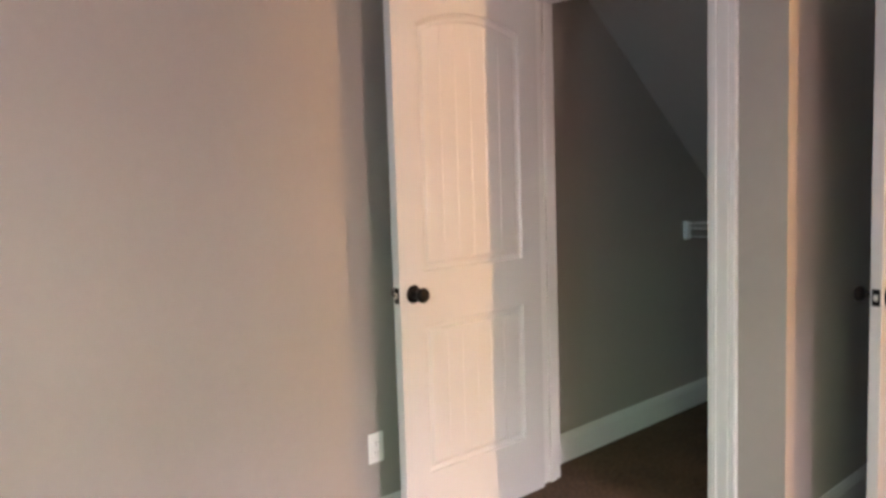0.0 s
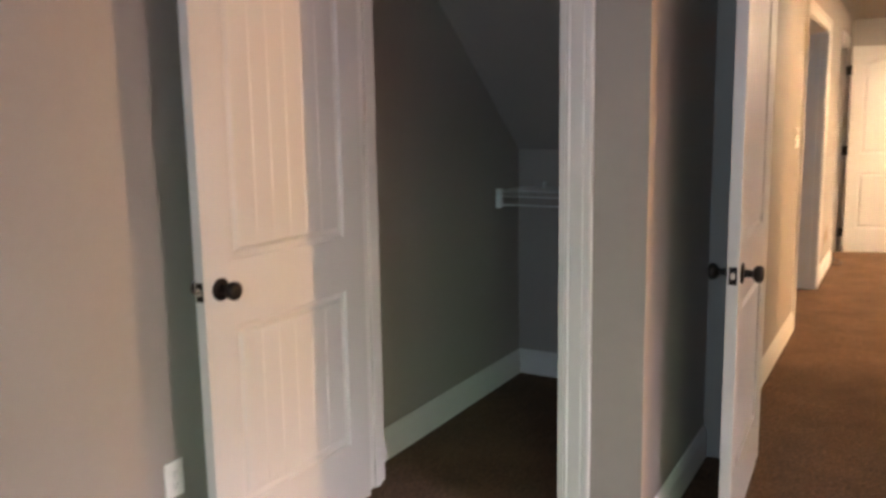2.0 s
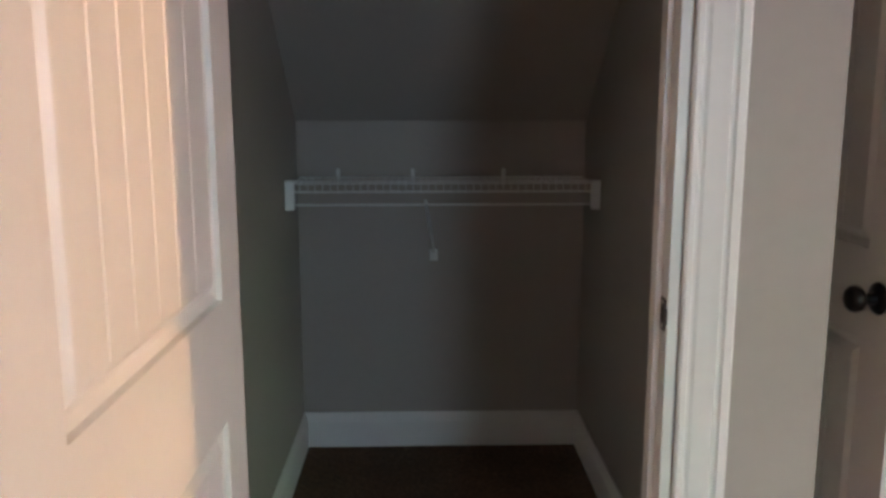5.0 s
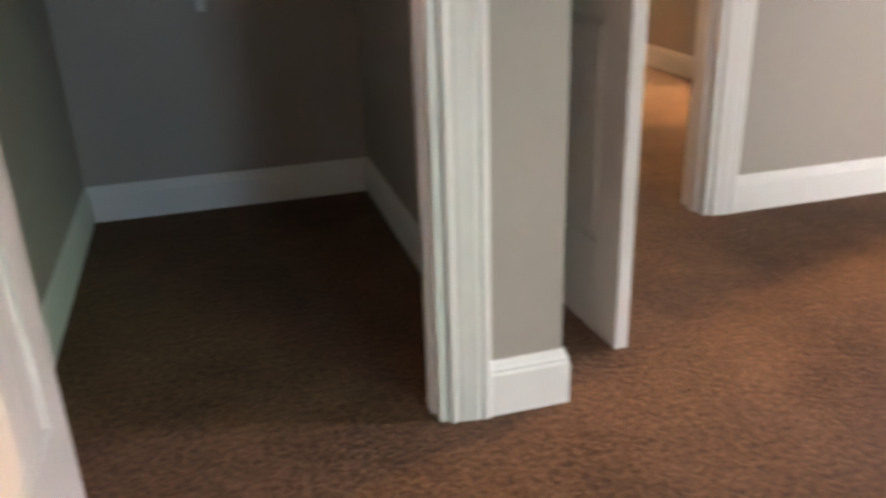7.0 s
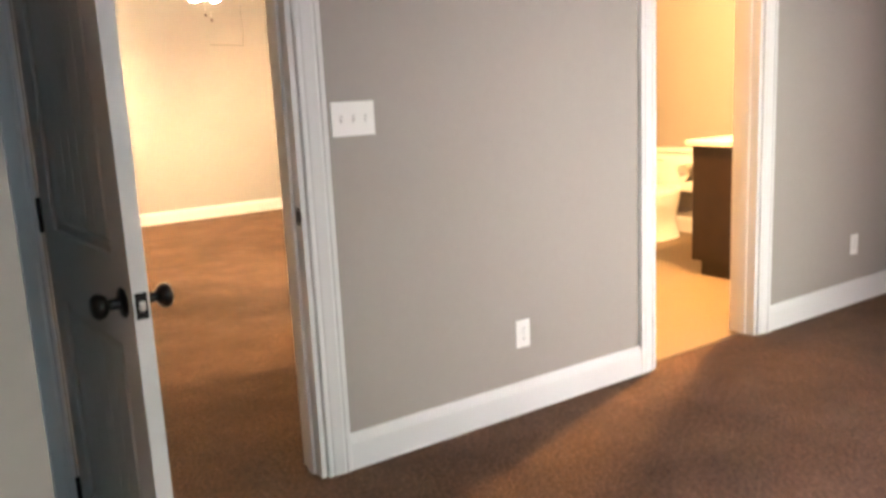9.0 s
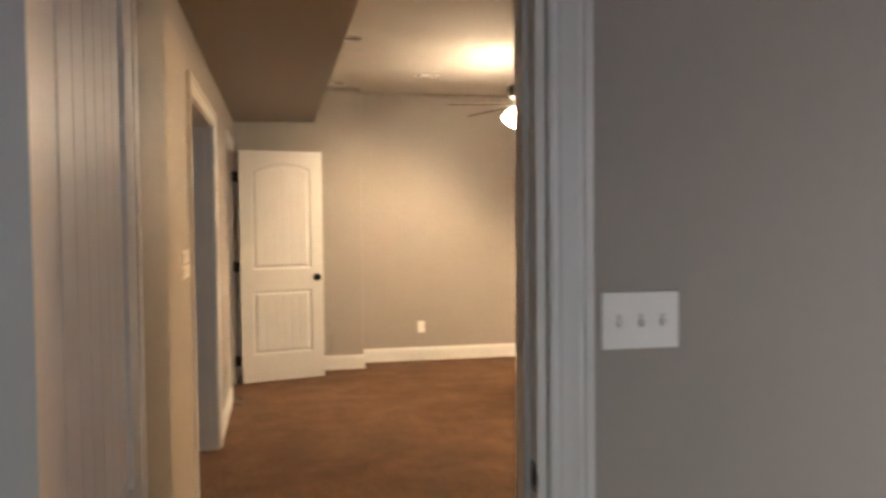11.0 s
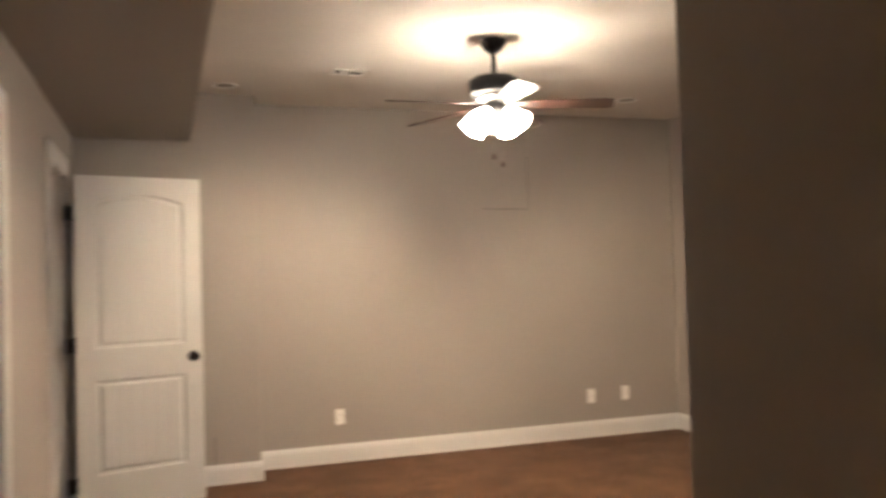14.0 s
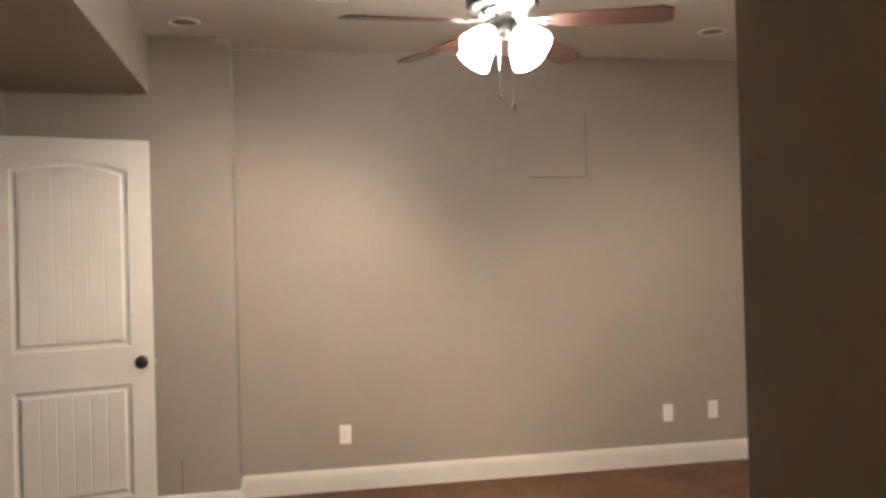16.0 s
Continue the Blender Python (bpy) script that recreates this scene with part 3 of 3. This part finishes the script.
for i in range(len(crv) - 1):
    p0, p1, p2, p3 = (Vector(crv[max(0, min(len(crv) - 1, i + k))]) for k in (-1, 0, 1, 2))
    for k in range(6):
        u = k / 6
        smooth_pts.append(0.5 * (2 * p1 + (p2 - p0) * u + (2 * p0 - 5 * p1 + 4 * p2 - p3) * u * u + (3 * p1 - p0 - 3 * p2 + p3) * u ** 3))
tagged(link("power_cable", tube(bmesh.new(), smooth_pts, 0.0055, 8), CABLE, smooth=True), "black cable looped on the carpet at the doorway", "cable")

# access panel and seam on the far walls
pan = thing("access_panel", plane_m((3.215, BACK, 2.115), E_, S_), "painted flush access panel high on the far wall", "access panel")
part("panel", boxes(((-0.192, -0.212, 0.0), (0.192, 0.212, 0.005)), bevel=0.001), PAINT, pan)
# panel's shadow put in as dark strips at the bottom and right
part("painted_edge_shadow", boxes(((-0.196, -0.216, 0.0), (0.196, -0.212, 0.002)), ((0.192, -0.212, 0.0), (0.196, 0.212, 0.002))), SLOT, pan, "dark strips painting the panel's shadow along two edges")
tagged(link("seam_strip", boxes(((0.885, 7.266, 0.135), (0.889, 7.271, 0.33))), SLOT), "narrow dark seam low on the boxed-out wall", "wall seam")

# ---- ceiling fittings ----
def disc(place, r, label):
    top = thing("recessed_light", pose(*place), label, "ceiling light", "recessed ceiling lights")
    part("trim_ring", lathe(bmesh.new(), [(r * 0.72, 0.0), (r, 0.0), (r * 1.0, -0.004), (r * 0.95, -0.008), (r * 0.78, -0.006), (r * 0.72, -0.002), (r * 0.72, 0.0)], None, 32), PLASTIC, top, "", True)
    part("dark_lens", lathe(bmesh.new(), [(0, -0.001), (r * 0.72, -0.001), (r * 0.6, -0.0025), (0, -0.003)], None, 32), mat("unlit_lens", (0.22, 0.20, 0.17), 0.4), top, "", True)
    return top


disc((0.98, 7.00, H_B), 0.085, "unlit recessed ceiling light with a white trim ring")
disc((0.94, 5.10, H_B), 0.085, "unlit recessed ceiling light with a white trim ring")
disc((3.95, 6.90, H_B), 0.085, "unlit recessed ceiling light with a white trim ring")
vent = thing("ceiling_vent", pose(1.70, 6.47, H_B), "white louvred ceiling air register", "air vent")
part("frame", boxes(((-0.105, -0.075, -0.008), (-0.085, 0.075, 0)), ((0.085, -0.075, -0.008), (0.105, 0.075, 0)), ((-0.085, -0.075, -0.008), (0.085, -0.055, 0)), ((-0.085, 0.055, -0.008), (0.085, 0.075, 0)), bevel=0.002), PLASTIC, vent)
part("backing", boxes(((-0.085, -0.055, -0.0015), (0.085, 0.055, -0.0002))), SLOT, vent)
for i in range(5):
    part("slat", box(bmesh.new(), (-0.060 + i * 0.0132, -0.055, -0.0075), (-0.0478 + i * 0.0132, 0.055, -0.0060)), PLASTIC, vent)
for i in range(3):
    part("slat", box(bmesh.new(), (0.008, -0.055 + i * 0.0155, -0.0075), (0.085, -0.0405 + i * 0.0155, -0.0060)), PLASTIC, vent)
part("damper_lever", boxes(((0.040, 0.030, -0.016), (0.046, 0.034, -0.002))), PLASTIC, vent)

# ---- ceiling fan ----
fan = thing("ceiling_fan", pose(FAN[0], FAN[1], 0), "dark bronze ceiling fan with walnut blades and lit glass shades", "ceiling fan")
part("canopy", lathe(bmesh.new(), [(0.0, H_B), (0.070, H_B), (0.071, H_B - 0.012), (0.064, H_B - 0.035), (0.045, H_B - 0.062), (0.022, H_B - 0.078), (0.0, H_B - 0.080)]), FANMETAL, fan, "", True)
part("downrod", lathe(bmesh.new(), [(0, H_B - 0.07), (0.0125, H_B - 0.07), (0.0125, 2.49), (0.024, 2.485), (0.026, 2.470), (0, 2.468)], None, 16), FANMETAL, fan, "", True)
part("motor_housing", lathe(bmesh.new(), [(0.0, 2.478), (0.075, 2.476), (0.118, 2.468), (0.138, 2.452), (0.143, 2.435), (0.143, 2.405), (0.139, 2.398), (0.143, 2.391), (0.140, 2.378), (0.125, 2.368), (0.070, 2.362), (0.0, 2.362)], None, 40), FANMETAL, fan, "", True)
part("hub_plate", lathe(bmesh.new(), [(0.0, 2.364), (0.095, 2.362), (0.100, 2.350), (0.088, 2.338), (0.050, 2.334), (0.0, 2.334)], None, 32), STEEL, fan, "bright metal hub plate", True)
part("switch_housing", lathe(bmesh.new(), [(0.0, 2.336), (0.048, 2.334), (0.056, 2.318), (0.056, 2.285), (0.048, 2.268), (0.030, 2.258), (0.0, 2.256)], None, 28), FANMETAL, fan, "", True)
for k in range(5):
    rot = Matrix.Rotation(radians(46 + 72 * k), 4, "Z")
    bm = bmesh.new()
    n = 12
    prof = []
    for i in range(n + 1):
        u = i / n
        x = 0.19 + 0.455 * u
        half = 0.052 + 0.016 * u
        if u > 0.93:
            half -= 0.020 * (u - 0.93) / 0.07
        if u < 0.06:
            half -= 0.012 * (0.06 - u) / 0.06
        prof.append((x, half))
    tilt = Matrix.Translation((0, 0, 2.322)) @ Matrix.Rotation(radians(2.5), 4, "Y") @ Matrix.Rotation(radians(-11), 4, "X")
    for a, b in zip(prof, prof[1:]):
        vs = []
        for z in (0.003, -0.003):
            vs.append([bm.verts.new(v) for v in ((a[0], -a[1], z), (b[0], -b[1], z), (b[0], b[1], z), (a[0], a[1], z))])
        bm.faces.new(vs[0])
        bm.faces.new(vs[1][::-1])
        bm.faces.new((vs[0][0], vs[0][1], vs[1][1], vs[1][0]))
        bm.faces.new((vs[0][2], vs[0][3], vs[1][3], vs[1][2]))
    for x, h in (prof[0], prof[-1]):
        bm.faces.new([bm.verts.new(v) for v in ((x, -h, 0.003), (x, h, 0.003), (x, h, -0.003), (x, -h, -0.003))])
    bmesh.ops.remove_doubles(bm, verts=bm.verts, dist=1e-5)
    bmesh.ops.transform(bm, matrix=rot @ tilt, verts=bm.verts)
    bl = part("blade", bm, BLADE, fan)
    bm = boxes(((0.075, -0.016, -0.003), (0.155, 0.016, 0.003)), ((0.150, -0.030, -0.0075), (0.235, -0.012, -0.0032)), ((0.150, 0.012, -0.0075), (0.235, 0.030, -0.0032)), ((0.215, -0.030, -0.0076), (0.245, 0.030, -0.0033)), bevel=0.0012)
    bmesh.ops.transform(bm, matrix=rot @ Matrix.Translation((0, 0, 2.326)) @ Matrix.Rotation(radians(2.5), 4, "Y") @ Matrix.Rotation(radians(-11), 4, "X"), verts=bm.verts)
    part("blade_iron", bm, FANMETAL, bl)
for k in range(4):
    q = radians(35 + 90 * k)
    axis = Vector((math.cos(q) * 0.731, math.sin(q) * 0.731, -0.682)).normalized()
    neck = Vector((0.062 * math.cos(q), 0.062 * math.sin(q), 2.288))
    m = Matrix.Translation(neck) @ axis.to_track_quat("Z", "Y").to_matrix().to_4x4()
    arm = part("lamp_arm", lathe(bmesh.new(), [(0.0, -0.035), (0.010, -0.035), (0.011, 0.0), (0.026, 0.006), (0.028, 0.026), (0.024, 0.030), (0.0, 0.030)], m, 18), FANMETAL, fan, "", True)
    part("shade", lathe(bmesh.new(), [(0.027, 0.024), (0.034, 0.036), (0.046, 0.058), (0.056, 0.085), (0.062, 0.112), (0.069, 0.135), (0.066, 0.135), (0.059, 0.112), (0.053, 0.085), (0.043, 0.058), (0.031, 0.038), (0.025, 0.026)], m, 24), SHADE, fan, "lit frosted glass tulip shade", True)
    part("bulb", lathe(bmesh.new(), [(0.0, 0.022), (0.010, 0.022), (0.012, 0.026), (0.008, 0.029), (0.0, 0.030)], m, 16), SHADE, arm, "", True)
    spot = Matrix.Translation((FAN[0], FAN[1], 0)) @ m @ Vector((0, 0, 0.048))
    lamp("fan_bulb", "POINT", spot, 410, FAN_WARM, None, 0.022)
for x, y, z in ((-0.030, -0.045, 2.02), (0.022, -0.040, 1.978)):
    ch = part("pull_chain", tube(bmesh.new(), [(x * 0.9, y * 0.9, 2.27), (x, y, 2.2), (x, y, z + 0.02)], 0.0016, 6), STEEL, fan)
    part("pull_fob", lathe(bmesh.new(), [(0, 0.024), (0.004, 0.022), (0.006, 0.012), (0.0095, 0.004), (0.009, -0.004), (0.004, -0.010), (0, -0.011)], Matrix.Translation((x, y, z)), 14), BLADE, ch, "dark wooden pull fob", True)

# ---- closet shelf ----
sh = thing("wire_shelf", pose(0, 0, 0), "white vinyl-coated wire closet shelf on wall brackets", "wire shelf")
X0, X1, YF, YB, ZS = -1.196, -0.156, 1.325, 1.592, 1.035
for y, z in ((YF, ZS), (YF - 0.002, ZS - 0.028), (YF + 0.004, ZS - 0.072), (YB - 0.004, ZS - 0.004), ((YF + YB) / 2, ZS - 0.004)):
    part("rail", tube(bmesh.new(), [(X0 + 0.004, y, z), ((X0 + X1) / 2, y, z), (X1 - 0.004, y, z)], 0.0032, 8), WIRE, sh, "", True)
wire_mesh = None
for i in range(41):
    x = X0 + 0.02 + i * 0.025
    if wire_mesh is None:
        w0 = part("deck_wire", tube(bmesh.new(), [(0, YB, ZS + 0.001), (0, YF + 0.01, ZS + 0.001), (0, YF - 0.003, ZS - 0.003), (0, YF - 0.004, ZS - 0.03)], 0.0013, 5), WIRE, sh, "", True)
        w0.location.x, wire_mesh = x, w0.data
    else:
        w0 = new("deck_wire", wire_mesh)
        w0.parent = sh
        w0.location.x = x
for x, s in ((X0 - 0.004, 1), (X1 + 0.004, -1)):
    a, b = sorted((x, x + s * 0.030))
    part("end_bracket", boxes(((a, YF - 0.014, ZS - 0.088), (b, YF + 0.016, ZS + 0.010)), bevel=0.003), WIRE, sh, "white plastic end bracket")
br = part("support_brace", tube(bmesh.new(), [(-0.735, YF + 0.006, ZS - 0.06), (-0.72, 1.44, 0.87), (-0.705, YB - 0.004, 0.755)], 0.0055, 8), WIRE, sh, "", True)
part("wall_clip", boxes(((-0.720, YB - 0.010, 0.725), (-0.690, YB + 0.008, 0.765)), bevel=0.002), WIRE, br)
for x in (-1.05, -0.78, -0.45):
    part("wall_hook", boxes(((x - 0.007, YB - 0.006, ZS - 0.012), (x + 0.007, YB + 0.008, ZS + 0.028)), bevel=0.002), WIRE, sh)

# ---- bathroom ----
structure("floor_bath", boxes(((2.22, 0.94, -0.008), (5.45, 3.523, 0.002))), TILE, "beige bathroom floor", "floor")
van = thing("bathroom_vanity", pose(4.24, 1.47, 0), "espresso wood bathroom vanity against the wall", "vanity")
part("body", boxes(((0, 0, 0.10), (1.15, 0.52, 0.865)), ((0.02, 0.0, 0.0), (1.15, 0.455, 0.10)), bevel=0.003), VANITY, van)
for i in range(2):
    d = part("door", boxes(((0.03 + i * 0.55, 0.52, 0.14), (0.56 + i * 0.55, 0.54, 0.83)), bevel=0.004), VANITY, van)
    part("handle", lathe(bmesh.new(), [(0, 0), (0.006, 0), (0.006, 0.012), (0.014, 0.018), (0.012, 0.026), (0, 0.028)], Matrix.Translation((0.50 + i * 0.12, 0.54, 0.76)) @ Matrix.Rotation(-math.pi / 2, 4, "X"), 14), BLACK, d, "", True)
part("countertop", boxes(((-0.025, 0.001, 0.866), (1.20, 0.565, 0.905)), ((-0.018, 0.001, 0.905), (1.20, 0.022, 1.0)), bevel=0.006), STONE, van, "cream cultured-marble vanity top with a backsplash")
roll = thing("toilet_paper_holder", pose(4.335, 2.012, 0.67), "white toilet paper roll on a metal holder at the vanity", "toilet paper")
part("arm", tube(bmesh.new(), [(-0.075, 0.0, 0.0), (-0.075, 0.09, 0.0), (-0.07, 0.10, 0.0), (0.06, 0.10, 0.0)], 0.006, 8), STEEL, roll, "", True)
mm = Matrix.Translation((-0.055, 0.10, 0)) @ Matrix.Rotation(math.pi / 2, 4, "Y")
part("roll", lathe(bmesh.new(), [(0.021, 0.0), (0.056, 0.0), (0.058, 0.003), (0.058, 0.099), (0.056, 0.102), (0.021, 0.102), (0.019, 0.05), (0.021, 0.0)], mm, 28), PAPER, roll, "", True)
wc = thing("toilet", pose(5.43, 3.0, 0.002, 0, 0, 180), "white ceramic toilet with its lid down", "toilet")
part("tank", boxes(((0.0, -0.22, 0.38), (0.19, 0.22, 0.70)), bevel=0.025), CERAMIC, wc, "", True)
part("tank_lid", boxes(((-0.0, -0.235, 0.70), (0.21, 0.235, 0.735)), bevel=0.012), CERAMIC, wc, "", True)
def egg(bm, levels, seg=32):
    rings = []
    for z, cx, lx, ly in levels:
        rings.append([bm.verts.new((cx + lx * math.cos(2 * math.pi * i / seg), ly * math.sin(2 * math.pi * i / seg), z)) for i in range(seg)])
    for a, b in zip(rings, rings[1:]):
        for i in range(seg):
            j = (i + 1) % seg
            bm.faces.new((a[i], a[j], b[j], b[i]))
    bm.faces.new(rings[0])
    bm.faces.new(rings[-1])
    return bm
part("bowl", egg(bmesh.new(), [(0.0, 0.36, 0.23, 0.115), (0.05, 0.36, 0.22, 0.105), (0.16, 0.38, 0.20, 0.10), (0.26, 0.42, 0.24, 0.15), (0.34, 0.44, 0.265, 0.18), (0.385, 0.44, 0.27, 0.185)]), CERAMIC, wc, "", True)
part("seat", egg(bmesh.new(), [(0.386, 0.44, 0.268, 0.186), (0.392, 0.44, 0.275, 0.192), (0.404, 0.44, 0.272, 0.188)]), PLASTIC, wc, "", True)
part("lid", egg(bmesh.new(), [(0.406, 0.44, 0.272, 0.189), (0.414, 0.44, 0.275, 0.191), (0.424, 0.44, 0.262, 0.180)]), PLASTIC, wc, "", True)
part("flush_lever", tube(bmesh.new(), [(0.19, -0.15, 0.64), (0.205, -0.15, 0.64), (0.208, -0.09, 0.632)], 0.006, 8), STEEL, wc, "", True)
lite = thing("vanity_light", pose(3.90, W2B, 1.95), "lit wall light in the bathroom", "wall lamp")
part("back_plate", boxes(((-0.10, 0.0, -0.05), (0.10, 0.02, 0.05)), bevel=0.006), STEEL, lite)
part("arm", tube(bmesh.new(), [(0, 0.015, 0.0), (0, 0.15, 0.015), (0, 0.24, 0.04), (0, 0.25, 0.07)], 0.008, 8), STEEL, lite, "", True)
part("lamp_holder", lathe(bmesh.new(), [(0, 0.0), (0.025, 0.0), (0.03, 0.02), (0.02, 0.035), (0, 0.035)], Matrix.Translation((0, 0.25, 0.045)), 18), STEEL, lite, "", True)
